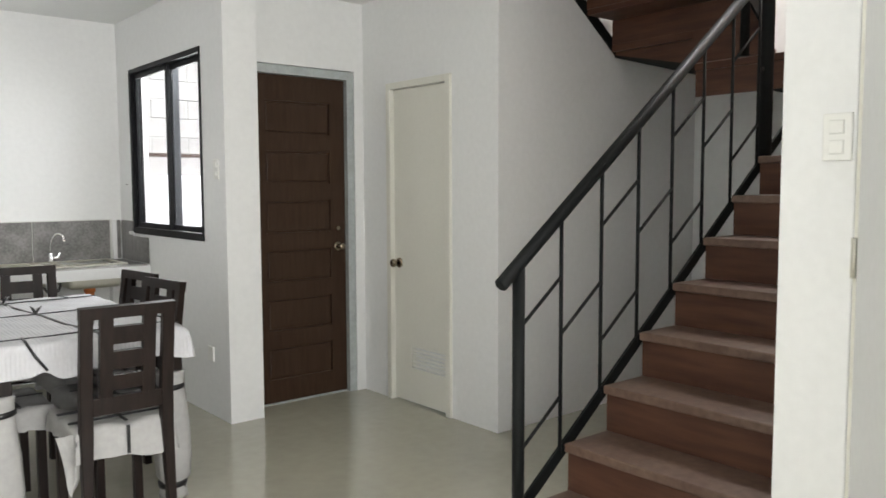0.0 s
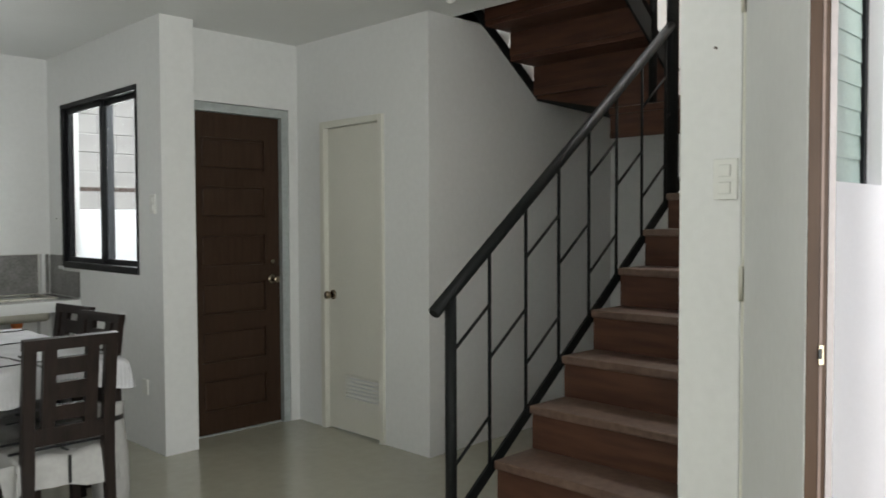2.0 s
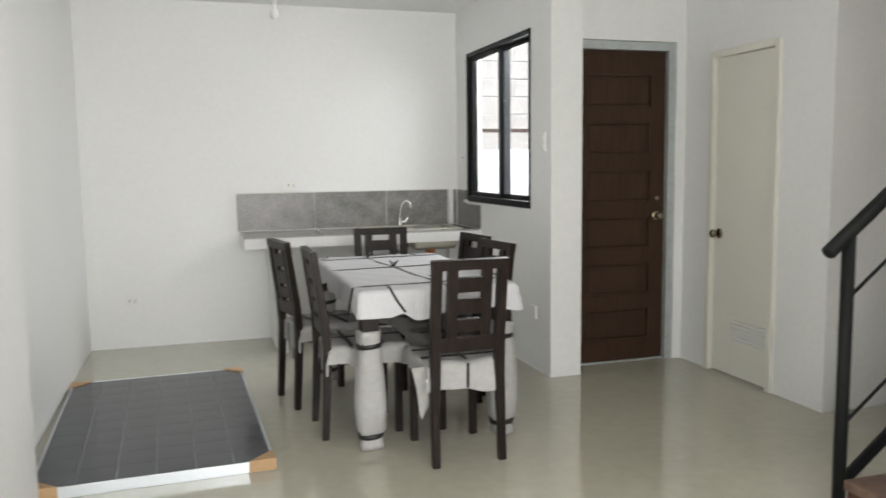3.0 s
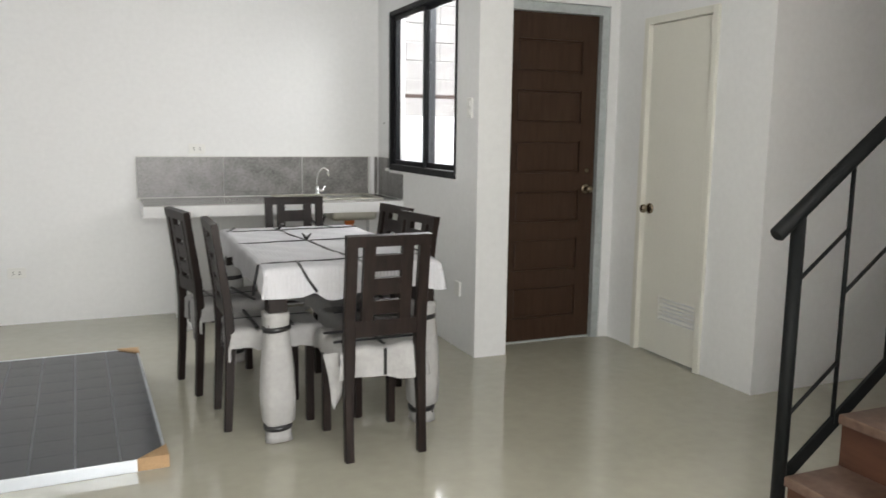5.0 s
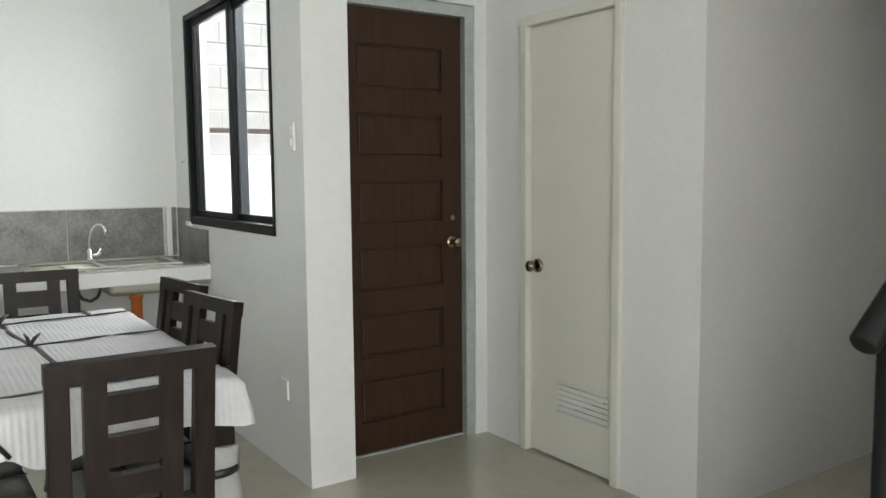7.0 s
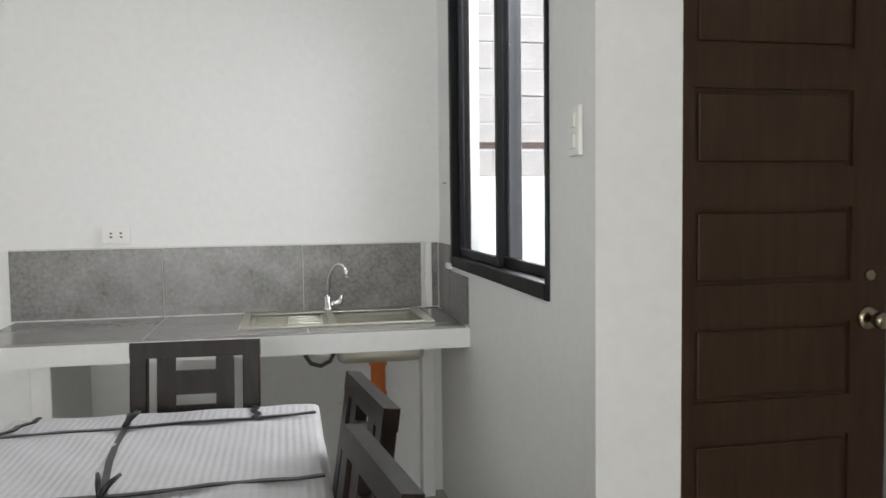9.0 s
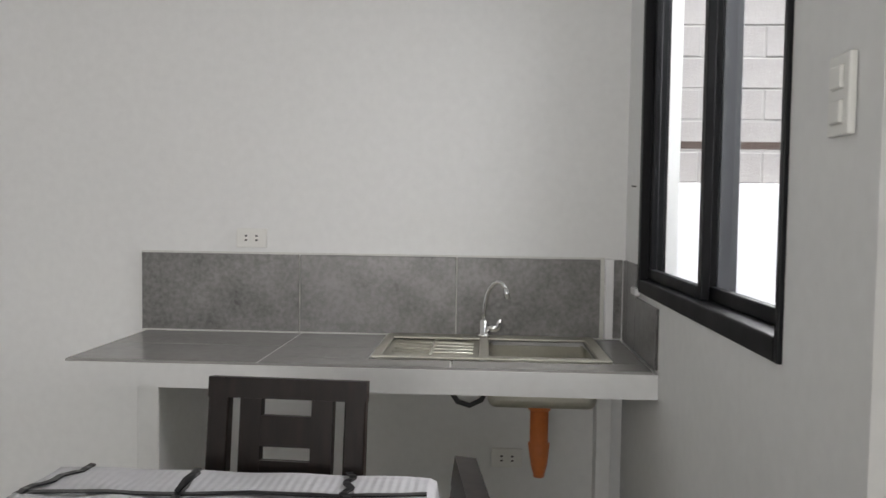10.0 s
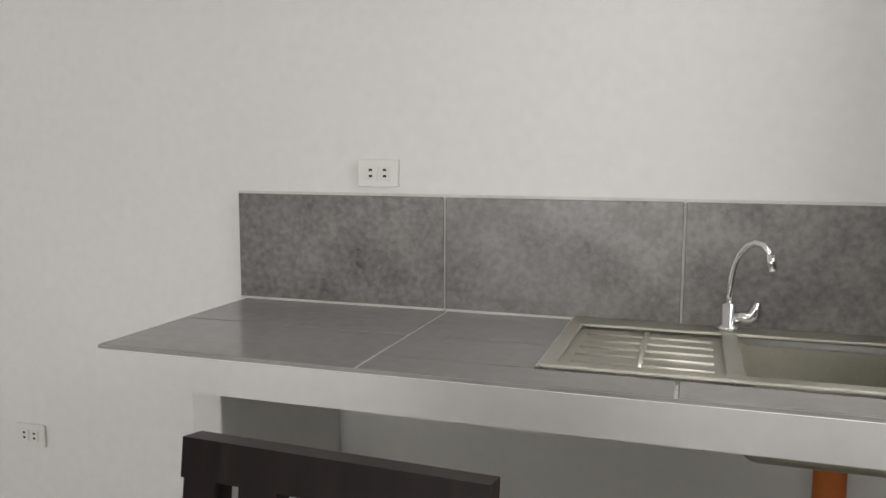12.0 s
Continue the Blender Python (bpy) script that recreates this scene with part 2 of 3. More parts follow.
# toilet box
w = Shape()
w.box(2.83, 2.95, 2.67, 3.08, 0, 2.78).box(2.83, 2.95, 3.685, 4.12, 0, 2.78).box(2.83, 2.95, 3.08, 3.685, 2.04, 2.78)
struct("wall_toilet", w, WALL, "white painted wall with a narrow cream door", "wall")
struct("wall_stair_back", Shape().box(2.95, 4.87, 2.673, 2.81, 0, 5.3), WALL, "tall white painted wall behind the stairs", "wall")
struct("wall_stair_end", Shape().box(4.75, 4.87, 0.56, 2.673, 0, 5.3), WALL, "white painted end wall of the stairwell", "wall")
w = Shape()
w.box(SX, SX + TH, 0.365, 0.556, 0, 2.78, 0.004).box(SX, SX + TH, -2.0, -0.55, 0, 2.78).box(SX, SX + TH, -0.55, 0.365, 2.14, 2.78)
struct("wall_entrance", w, WALL, "white painted wall beside the open front door", "wall")
# ceiling with the stairwell opening
w = Shape()
w.box(-1.3, 3.04, -2.12, 5.8, CH, 2.78).box(3.04, 4.87, 2.673, 4.2, CH, 2.78).box(3.04, 4.87, 0.48, 0.556, CH, 2.78)
struct("ceiling", w, CEIL, "plain white painted ceiling slab with a stairwell opening", "ceiling")
w = Shape()
w.box(2.92, 3.04, 0.556, 2.81, 2.78, 5.3).box(2.92, 4.87, 0.48, 0.556, 2.78, 5.3)
struct("upper_wall", w, WALL, "white walls of the upper stairwell", "wall")
struct("upper_ceiling", Shape().box(2.9, 4.9, 0.45, 2.85, 5.3, 5.4), CEIL, "plain white ceiling over the stairwell", "ceiling")
# toilet box closing
struct("wall_toilet_back", Shape().box(2.95, 4.87, 4.0, 4.12, 0, 2.78), WALL, "plain outer wall of the toilet", "wall")

# ---- outside ----
struct("ground", Shape().box(-60, 60, -60, 60, -0.50, -0.30), GROUND, "bare concrete ground around the house", "ground")


def block_wall():
    root = thing("block_wall", "unplastered grey hollow-block perimeter wall over a white plastered base", "wall", kind="structure")
    part("mortar_core", Shape().box(-1, 6.5, 7.903, 8.05, 1.50, 3.6), MORTAR, root)
    part("plastered_base", Shape().box(-1, 6.5, 7.87, 8.05, -0.3, 1.53, 0.01), EXTW, root, "white plastered lower wall")
    me = Shape().box(-0.196, 0.196, -0.02, 0.02, -0.0965, 0.0965, 0.006, 1).mesh("block", BLOCK)
    for r in range(10):
        for c in range(13):
            ob = new("block", me)
            ob.parent = root
            ob.location = (1.6 + 0.4 * c - (0.2 if r % 2 else 0), 7.916 + random.uniform(-0.005, 0.005), 1.632 + 0.2 * r)
    return root


def porch():
    root = thing("porch_wall", "tan stuccoed outer wall with grooves and a white jalousie window bay", "wall", kind="structure")
    s = Shape()
    for k in range(12):
        s.box(3.56, 5.02, 0.45, 0.558, -0.335 + 0.464 * k, -0.335 + 0.464 * k + 0.456, 0.004, 1)
    part("stucco_panel", s, TAN, root, "tan stucco with horizontal grooves")
    part("groove_back", Shape().box(3.56, 5.02, 0.462, 0.559, -0.3, 5.2), TAN, root)
    s = Shape().box(1.951, 3.56, 0.44, 0.558, -0.3, 1.54).box(1.951, 2.60, 0.44, 0.558, 1.54, 3.2).box(3.40, 3.56, 0.44, 0.558, 1.54, 3.2).box(2.60, 3.40, 0.44, 0.558, 2.8, 3.2)
    part("white_bay", s, EXTW, root, "white painted wall round the jalousie")
    part("window_frame", Shape().box(3.36, 3.398, 0.50, 0.545, 1.542, 2.798).box(2.602, 2.64, 0.50, 0.545, 1.542, 2.798), ALU, root)
    me = Shape().bar((2.64, 0.0, 0.0), (3.36, 0.0, 0.0), 0.006, 0.108, up=(0, 0.05, 1)).mesh("slat", JALGLASS)
    for k in range(11):
        ob = new("slat", me)
        ob.parent = root
        ob.location = (0, 0.52, 1.60 + 0.105 * k)
    part("blind_back", Shape().box(2.60, 3.40, 0.548, 0.556, 1.542, 2.798), EXTW, root)
    return root


def hook():
    root = thing("wall_hook", "bent thin rusty wire sticking out of the tan wall", "wire")
    part("plug", Shape().tube([(3.90, 0.455, 1.36), (3.90, 0.42, 1.36)], 0.012), CARD, root)
    part("wire", Shape().tube([(3.90, 0.43, 1.36), (3.96, 0.40, 1.355), (4.03, 0.39, 1.32), (4.12, 0.39, 1.31), (4.26, 0.40, 1.345)], 0.0036, 6), MIDBROWN, root)
    return root


block_wall()
porch()
hook()
struct("neighbour_wall", Shape().box(5.02, 5.2, -6, 0.56, -0.3, 5.2), LILAC, "pale rough rendered wall closing the porch", "wall")


def yard_rail():
    root = thing("yard_rail", "rusty brown metal frame in the back yard", "rail")
    part("top_bar", Shape().bar((2.1, 7.3, 1.72), (4.3, 7.3, 1.72), 0.04, 0.04), RUST, root)
    part("leg", Shape().bar((4.28, 7.3, -0.30), (4.28, 7.3, 1.70), 0.04, 0.04, (0, 1, 0)), RUST, root)
    part("leg", Shape().bar((2.12, 7.3, -0.30), (2.12, 7.3, 1.70), 0.04, 0.04, (0, 1, 0)), RUST, root)


yard_rail()


# ---- windows and doors ----
def sliding_window():
    root = thing("window_1", "black aluminium sliding window with two clear panes", "window", kind="structure")
    x0, x1, f = WX - 0.010, WX + 0.075, 0.034
    s = Shape()
    s.box(x0, x1, WY0, WY0 + 0.018, WZ0, WZ1, 0.003).box(x0, x1, WY1 - f, WY1, WZ0, WZ1, 0.004)
    s.box(x0, x1, WY0 + 0.018, WY1 - f, WZ0, WZ0 + f + 0.012, 0.004).box(x0, x1, WY0 + 0.018, WY1 - f, WZ1 - f, WZ1, 0.004)
    part("window_frame", s, ALU, root)
    for a, b, x in ((WY0 + 0.018, 4.79, WX + 0.045), (4.72, WY1 - f, WX + 0.018)):
        z0, z1, t = WZ0 + f + 0.012, WZ1 - f, 0.034
        s = Shape()
        s.box(x, x + 0.022, a, a + (t if a > 4.5 else 0.02), z0, z1, 0.003).box(x, x + 0.022, b - t, b, z0, z1, 0.003)
        s.box(x, x + 0.022, a + 0.02, b - t, z0, z0 + t, 0.003).box(x, x + 0.022, a + 0.02, b - t, z1 - t, z1, 0.003)
        sash = part("sash", s, ALU, root)
        p = part("pane", Shape().box(x + 0.009, x + 0.013, a + 0.02, b - t, z0 + t, z1 - t), GLASS, sash)
        p.visible_shadow = False
    # post's grey puts the light caught behind the glass into its colour
    part("mullion", Shape().box(WX + 0.0675, WX + 0.115, 4.752, 4.786, WZ0 + 0.002, WZ1 - 0.002, 0.003), MULLION, root, "window meeting post, coloured grey for the light on it")
    part("window_sill", Shape().box(WX - 0.02, WX - 0.002, WY1 - 0.02, WY1 + 0.06, WZ0 - 0.012, WZ0 + 0.012, 0.003), WALL, root)
    return root


def knob(root, p, d, mat, r=0.027):
    """A round door knob on its rose; d is the way it points."""
    p, d = Vector(p), Vector(d)
    k = part("knob", Shape().tube([p + d * a for a in (0.012, 0.03, 0.036, 0.045, 0.058, 0.066, 0.068)], [0.011, 0.012, 0.02, r, r, r * 0.7, 0.004], 20), mat, root, "round metal knob")
    part("rose", Shape().tube([p, p + d * 0.008, p + d * 0.012], [0.033, 0.033, 0.02], 24), mat, k)


def back_door():
    root = thing("door_1", "closed dark brown panelled back door in a galvanised steel jamb", "door", kind="structure")
    y = 4.03
    s = Shape().box(2.003, 2.705, y + 0.012, y + 0.045, 0.012, 2.10)
    x0, x1 = 2.12, 2.59
    zs = [0.16 + 0.315 * k for k in range(6)]
    s.box(2.003, x0, y, y + 0.012, 0.012, 2.10).box(x1, 2.705, y, y + 0.012, 0.012, 2.10)
    edges = [0.012] + [v for a in zs for v in (a, a + 0.205)] + [2.10]
    for a, b in zip(edges[::2], edges[1::2]):
        s.box(x0, x1, y, y + 0.012, a, b)
    leaf = part("leaf", s, BROWN, root)
    for a in zs:
        part("panel", Shape().box(x0 + 0.012, x1 - 0.012, y + 0.003, y + 0.013, a + 0.012, a + 0.193, 0.006, 2), BROWN, leaf)
    part("jamb", Shape().box(2.706, 2.757, 3.992, 4.10, 0, 2.155).box(2.003, 2.706, 3.992, 4.10, 2.102, 2.155), GALV, root, "bare galvanised steel jamb")
    # pale metal strip standing in for the daylight showing under the leaf
    part("under_door_light", Shape().box(2.003, 2.706, y - 0.008, y + 0.03, 0.0005, 0.010), GALV, root)
    knob(root, (2.645, y, 1.00), (0, -1, 0), BRASS, 0.023)
    part("deadbolt", Shape().tube([(2.645, y, 1.12), (2.645, y - 0.010, 1.12)], 0.014, 18), BRASS, root)
    return root


def toilet_door():
    root = thing("door_2", "closed cream flush door with a louvred vent near the floor", "door", kind="structure")
    x = 2.83
    s = Shape()
    s.box(x - 0.02, x + 0.10, 3.062, 3.105, 0, 2.056, 0.004).box(x - 0.02, x + 0.10, 3.655, 3.698, 0, 2.056, 0.004).box(x - 0.02, x + 0.10, 3.105, 3.655, 2.013, 2.056, 0.004)
    part("door_frame", s, CREAM, root)
    s = Shape()
    s.box(x + 0.012, x + 0.047, 3.108, 3.145, 0.012, 2.010).box(x + 0.012, x + 0.047, 3.475, 3.652, 0.012, 2.010)
    s.box(x + 0.012, x + 0.047, 3.145, 3.475, 0.012, 0.235).box(x + 0.012, x + 0.047, 3.145, 3.475, 0.385, 2.010)
    leaf = part("leaf", s, CREAM, root)
    for k in range(6):
        z = 0.245 + 0.0245 * k
        part("slat", Shape().bar((x + 0.02, 3.145, z + 0.008), (x + 0.02, 3.475, z + 0.008), 0.004, 0.018, (0.45, 0, 1)), CREAM, leaf)
    knob(root, (x + 0.012, 3.60, 0.905), (-1, 0, 0), BRASS)
    return root


def front_door():
    root = thing("door_3", "front door standing open into the room, cream inside with dark brown edges", "door", kind="structure")
    a = math.degrees(math.atan2(-0.062 - 0.357, 1.148 - 1.83))
    hinge = pose(1.829, 0.352, 0, 0, 0, a)
    s = new("leaf", Shape().box(0.0, 0.80, 0.0, 0.045, 0.004, 2.12, 0.001).mesh("leaf", BROWN))
    s.parent = root
    s.matrix_basis = hinge
    f = new("inner_face", Shape().box(0.002, 0.797, -0.0012, 0.0005, 0.006, 2.118).mesh("inner_face", WALL))
    f.parent = s
    l = new("lock_plate", Shape().box(0.8015, 0.8035, 0.021, 0.030, 1.122, 1.160, 0.0008).mesh("lock_plate", BRASS))
    l.parent = s
    l2 = new("latch", Shape().box(0.8036, 0.806, 0.020, 0.027, 1.133, 1.152, 0.001).mesh("latch", SLOT))
    l2.parent = s
    e1 = new("edge_strip", Shape().box(0.8, 0.8015, 0.0225, 0.0275, 0.006, 2.118).mesh("edge_strip", MIDBROWN))
    e1.parent = s
    e2 = new("edge_strip", Shape().box(0.8, 0.802, 0.0355, 0.0470, 0.006, 2.118).mesh("edge_strip", MAUVE))
    e2.parent = s
    part("door_frame", Shape().box(1.834, 1.945, 0.335, 0.364, 0, 2.138).box(1.834, 1.945, -0.549, -0.52, 0, 2.138), CREAM, root, "cream painted frame")
    for z in (0.25, 1.21, 2.03):
        part("hinge", Shape().tube([(1.825, 0.359, z - 0.05), (1.825, 0.359, z + 0.05)], 0.006, 10).box(1.8265, 1.8295, 0.359, 0.368, z - 0.05, z + 0.05), STEEL, root)
    return root


sliding_window()
back_door()
toilet_door()
front_door()


# ---- stairs ----
RISE, RUN, X1, Z1, YL, YR = 0.184, 0.227, 1.789, 0.245, 1.45, 0.558


def stairs():
    root = thing("staircase", "brown painted wooden stairs with black steel rails, turning over themselves", "staircase", kind="structure")
    for k in range(9):
        x, z = X1 + RUN * k, Z1 + RISE * k
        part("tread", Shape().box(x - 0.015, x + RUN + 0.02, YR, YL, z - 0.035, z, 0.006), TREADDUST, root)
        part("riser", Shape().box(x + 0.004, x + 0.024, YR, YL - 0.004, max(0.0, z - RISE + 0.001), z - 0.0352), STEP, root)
    xl, zl = X1 + RUN * 9, Z1 + RISE * 9
    # three winder boards at the turn, each a step higher
    for y0, y1, z in ((YR, 1.45, zl), (1.452, 2.09, zl + RISE), (2.092, 2.66, zl + 2 * RISE)):
        part("landing", Shape().box(xl - 0.015, 4.748, y0, y1, z - 0.04, z, 0.005), STEP, root)
        face = Shape().box(xl, xl + 0.022, y0, y1, z - RISE, z - 0.0405)
        for v in face.bm.verts:
            if y0 > 2 and v.co.y > 2.5 and v.co.z < z - 0.1:
                v.co.z = z - 0.06
        part("riser", face, STEP, root)
        part("riser", Shape().box(xl + 0.022, 4.748, y0, y0 + 0.02, z - RISE + 0.001, z - 0.0405), STEP, root)
    x0, z0 = xl - 0.02, zl + 2 * RISE
    for k in range(3):
        x, z = x0 - 0.245 * k, z0 + 0.18 * (k + 1)
        part("riser", Shape().box(x - 0.02, x, 1.675, 2.655, z - 0.18, z - 0.0355), STEP, root)
        part("tread", Shape().box(x - 0.262, x + 0.02, 1.675, 2.655, z - 0.035, z, 0.005), STEP, root)
    part("riser", Shape().box(x0 - 0.02, x0, 1.675, 2.091, z0 - RISE, z0 - 0.0005), STEP, root)
    part("riser", Shape().box(x0 - 0.02, x0 + 0.0045, 2.092, 2.655, z0 - 0.045, z0 - 0.0005), STEP, root)
    for y, deep in ((1.664, 0.11), (2.664, 0.06)):
        part("stringer", Shape().bar((x0 + 0.05, y, z0 - 0.04), (x0 - 0.77, y, z0 - 0.04 + 0.82 * 0.735), 0.014, deep), BLACK, root)
    part("stringer", Shape().bar((x0 + 0.03, 1.47, zl - 0.03), (x0 + 0.03, 2.66, zl + 2 * RISE - 0.05), 0.014, 0.05), BLACK, root)
    # first flight's side
    y = 1.468
    sl = 0.777

    def rail_z(x):
        return 1.046 + sl * (x - 1.681)

    def string_z(x):
        return 0.396 + sl * (x - 2.006)

    part("stringer", Shape().bar((1.80, y, string_z(1.80)), (3.84, y, string_z(3.84)), 0.012, 0.046), BLACK, root)
    part("stringer", Shape().bar((1.86, YR + 0.01, string_z(1.86)), (3.84, YR + 0.01, string_z(3.84)), 0.012, 0.046), BLACK, root)
    part("handrail", Shape().tube([(1.681, y, rail_z(1.681)), (1.686, y, rail_z(1.686)), (3.47, y, rail_z(3.47))], [0.018, 0.025, 0.025], 16), BLACK, root, "round black handrail")
    part("newel_post", Shape().tube([(1.774, y, 0.0), (1.774, y, rail_z(1.774))], 0.0225, 16), BLACK, root)
    part("newel_post", Shape().tube([(3.46, y, 1.50), (3.46, y, 3.5)], 0.032, 14), BLACK, root)
    xs = [1.766 + 0.2315 * k for k in range(9)]
    for k, x in enumerate(xs[1:8]):
        part("baluster", Shape().tube([(x, y, string_z(x)), (x, y, rail_z(x))], 0.0075, 8), BLACK, root)
    for k in range(8):
        if xs[k] > 3.4:
            break
        a, b = xs[k], min(xs[k + 1], 3.46)
        for fr in ((0.26, 0.76) if k % 2 == 0 else (0.5,)):
            zb = rail_z(b) + (string_z(b) - rail_z(b)) * fr
            part("diagonal", Shape().tube([(a, y, zb - sl * (b - a)), (b, y, zb)], 0.0065, 8), BLACK, root)
    # second flight's rail
    y = 1.664
    part("handrail", Shape().tube([(3.47, y, zl + 1.33), (2.95, y, zl + 1.33 + 0.52 * 0.735)], 0.026, 12), BLACK, root)
    part("lower_rail", Shape().tube([(3.60, y, z0 + 0.25), (3.05, y, z0 + 0.25 + 0.55 * 0.735)], 0.014, 8), BLACK, root)
    part("newel_post", Shape().tube([(3.60, y, zl + 0.15), (3.60, y, 3.5)], 0.024, 12), BLACK, root)
    return root


stairs()


# ---- kitchen ----
def counter():
    root = thing("kitchen_counter", "white concrete kitchen counter on masonry legs", "counter", kind="structure")
    s = Shape().box(-0.045, WX - 0.002, 5.07, 5.212, 0.777, 0.851).box(-0.045, 0.842, 5.212, 5.668, 0.777, 0.851).box(0.842, 1.62, 5.615, 5.668, 0.777, 0.851).box(1.62, WX - 0.002, 5.212, 5.668, 0.777, 0.851)
    part("slab", s, WALL, root)
    part("leg", Shape().box(0.17, 0.24, 5.10, 5.668, 0, 0.776, 0.004), WALL, root)
    part("leg", Shape().box(1.652, 1.708, 5.59, 5.668, 0, 0.776, 0.004), WALL, root)
    part("grout_bed", Shape().box(-0.042, 0.85, 5.074, 5.655, 0.851, 0.8583).box(0.85, 1.60, 5.074, 5.16, 0.851, 0.8583).box(1.6, 1.74, 5.074, 5.655, 0.851, 0.8583), JOINT, root)
    part("grout_bed", Shape().box(-0.062, 1.68, 5.662, 5.669, 0.8555, 1.162).box(-0.042, 1.68, 5.655, 5.662, 0.859, 0.8655), GROUT, root)
    for x0, x1, y0, y1 in ((-0.04, 0.551, 5.076, 5.367), (-0.04, 0.551, 5.373, 5.655), (0.557, 0.88, 5.373, 5.655), (0.557, 1.138, 5.076, 5.180), (1.144, 1.74, 5.076, 5.180), (1.645, 1.74, 5.183, 5.655), (0.557, 0.88, 5.183, 5.367)):
        part("tile", Shape().box(x0, x1, y0, y1, 0.853, 0.860, 0.0015, 1), TILETOP, root)
    for x0, x1 in ((-0.059, 0.543), (0.549, 1.133), (1.139, 1.665), (1.712, 1.744)):
        part("tile", Shape().box(x0, x1, 5.656, 5.667, 0.865, 1.155, 0.0015, 1), TILE, root)
    return root


def side_tiles():
    root = thing("splash_return", "grey stone tiles turning the corner under the window", "tile", kind="structure")
    x1 = WX - 0.001
    for y0, y1, z1 in ((5.56, 5.638, 1.155), (5.41, 5.556, 1.155), (5.085, 5.406, 1.045)):
        part("tile", Shape().box(x1 - 0.010, x1, y0, y1, 0.862, z1, 0.0015, 1), TILE, root)
    part("corner_trim", Shape().box(1.682, 1.712, 5.638, 5.668, 0.862, 1.158, 0.003), EXTW, root, "white corner trim")
    part("grout_bed", Shape().box(x1 - 0.006, x1 + 0.0005, 5.085, 5.64, 0.862, 1.04), GROUT, root)


def sink():
    root = thing("kitchen_sink", "stainless steel sink with a ribbed drainer set in the counter", "sink", (0, 0, 0))
    z = 0.861
    s = Shape()
    s.box(0.885, 1.64, 5.185, 5.222, z, z + 0.008, 0.003).box(0.885, 1.64, 5.575, 5.655, z, z + 0.008, 0.003)
    s.box(0.885, 0.915, 5.222, 5.575, z, z + 0.008, 0.003).box(1.60, 1.64, 5.222, 5.575, z, z + 0.008, 0.003).box(1.225, 1.258, 5.222, 5.575, z - 0.002, z + 0.008, 0.003)
    part("rim", s, STEEL, root)
    part("drainer", Shape().box(0.91, 1.23, 5.218, 5.58, z - 0.009, z - 0.004), STEEL, root)
    for k in range(5):
        part("rib", Shape().tube([(0.935, 5.265 + 0.062 * k, z - 0.003), (1.055, 5.265 + 0.062 * k, z - 0.002), (1.205, 5.265 + 0.062 * k, z - 0.003)], 0.0032, 8), STEEL, root)
    part("sealant", Shape().box(0.879, 0.885, 5.185, 5.655, z - 0.001, z + 0.003, 0.001, 1).box(0.879, 1.64, 5.6552, 5.6595, z - 0.001, z + 0.006, 0.001, 1), GROUT, root, "white sealant bead")
    part("cross_rib", Shape().tube([(1.065, 5.235, z - 0.003), (1.065, 5.56, z - 0.003)], 0.007, 8), STEEL, root)
    b = Shape()
    b.box(1.255, 1.603, 5.219, 5.578, 0.70, z + 0.002, 0.03, 4)
    top = [f for f in b.bm.faces if f.calc_center_median().z > z - 0.012]
    bmesh.ops.delete(b.bm, geom=top, context="FACES")
    me = b.mesh("basin", STEEL)
    for p in me.polygons:
        p.use_smooth = True
    ob = new("basin", me)
    ob.parent = root
    part("drain", Shape().tube([(1.432, 5.39, 0.702), (1.432, 5.39, 0.706)], 0.04, 20), CHROME, root)
    return root


def faucet():
    root = thing("faucet", "chrome gooseneck kitchen tap behind the sink", "faucet")
    x, y, z = 1.238, 5.612, 0.869
    part("base", Shape().tube([(x, y, z), (x, y, z + 0.012), (x, y, z + 0.014), (x, y, z + 0.06), (x, y, z + 0.065)], [0.026, 0.024, 0.017, 0.017, 0.01], 18), CHROME, root)
    bend = ((0, 0.05), (0.001, 0.085), (0.004, 0.12), (0.010, 0.152), (0.020, 0.178), (0.034, 0.196), (0.050, 0.203), (0.066, 0.198), (0.077, 0.184), (0.082, 0.168))
    pts = [(x + a, y - 0.4 * a, z + b) for a, b in bend]
    part("spout", Shape().tube(pts, 0.0078, 12), CHROME, root)
    e = Vector(pts[-1])
    part("nozzle", Shape().tube([e + Vector((-0.002, 0, 0.012)), e + Vector((0.004, -0.002, -0.024))], 0.0105, 14), CHROME, root)
    part("handle", Shape().tube([(x + 0.012, y, z + 0.03), (x + 0.045, y, z + 0.032), (x + 0.052, y - 0.002, z + 0.035), (x + 0.062, y - 0.004, z + 0.068)], [0.012, 0.015, 0.012, 0.007], 12), CHROME, root)
    return root


def drain_pipe():
    root = thing("drain_pipe", "orange plastic waste pipe hanging under the sink", "pipe")
    part("collar", Shape().tube([(1.432, 5.39, 0.70), (1.432, 5.39, 0.66)], 0.038, 18), ORANGE, root)
    part("pipe", Shape().tube([(1.432, 5.39, 0.665), (1.432, 5.39, 0.55), (1.432, 5.39, 0.545), (1.434, 5.39, 0.47), (1.434, 5.39, 0.45), (1.434, 5.39, 0.43)], [0.031, 0.031, 0.037, 0.028, 0.022, 0.018], 18), ORANGE, root)
    part("hanger", Shape().box(1.385, 1.48, 5.37, 5.41, 0.692, 0.702), STEEL, root)


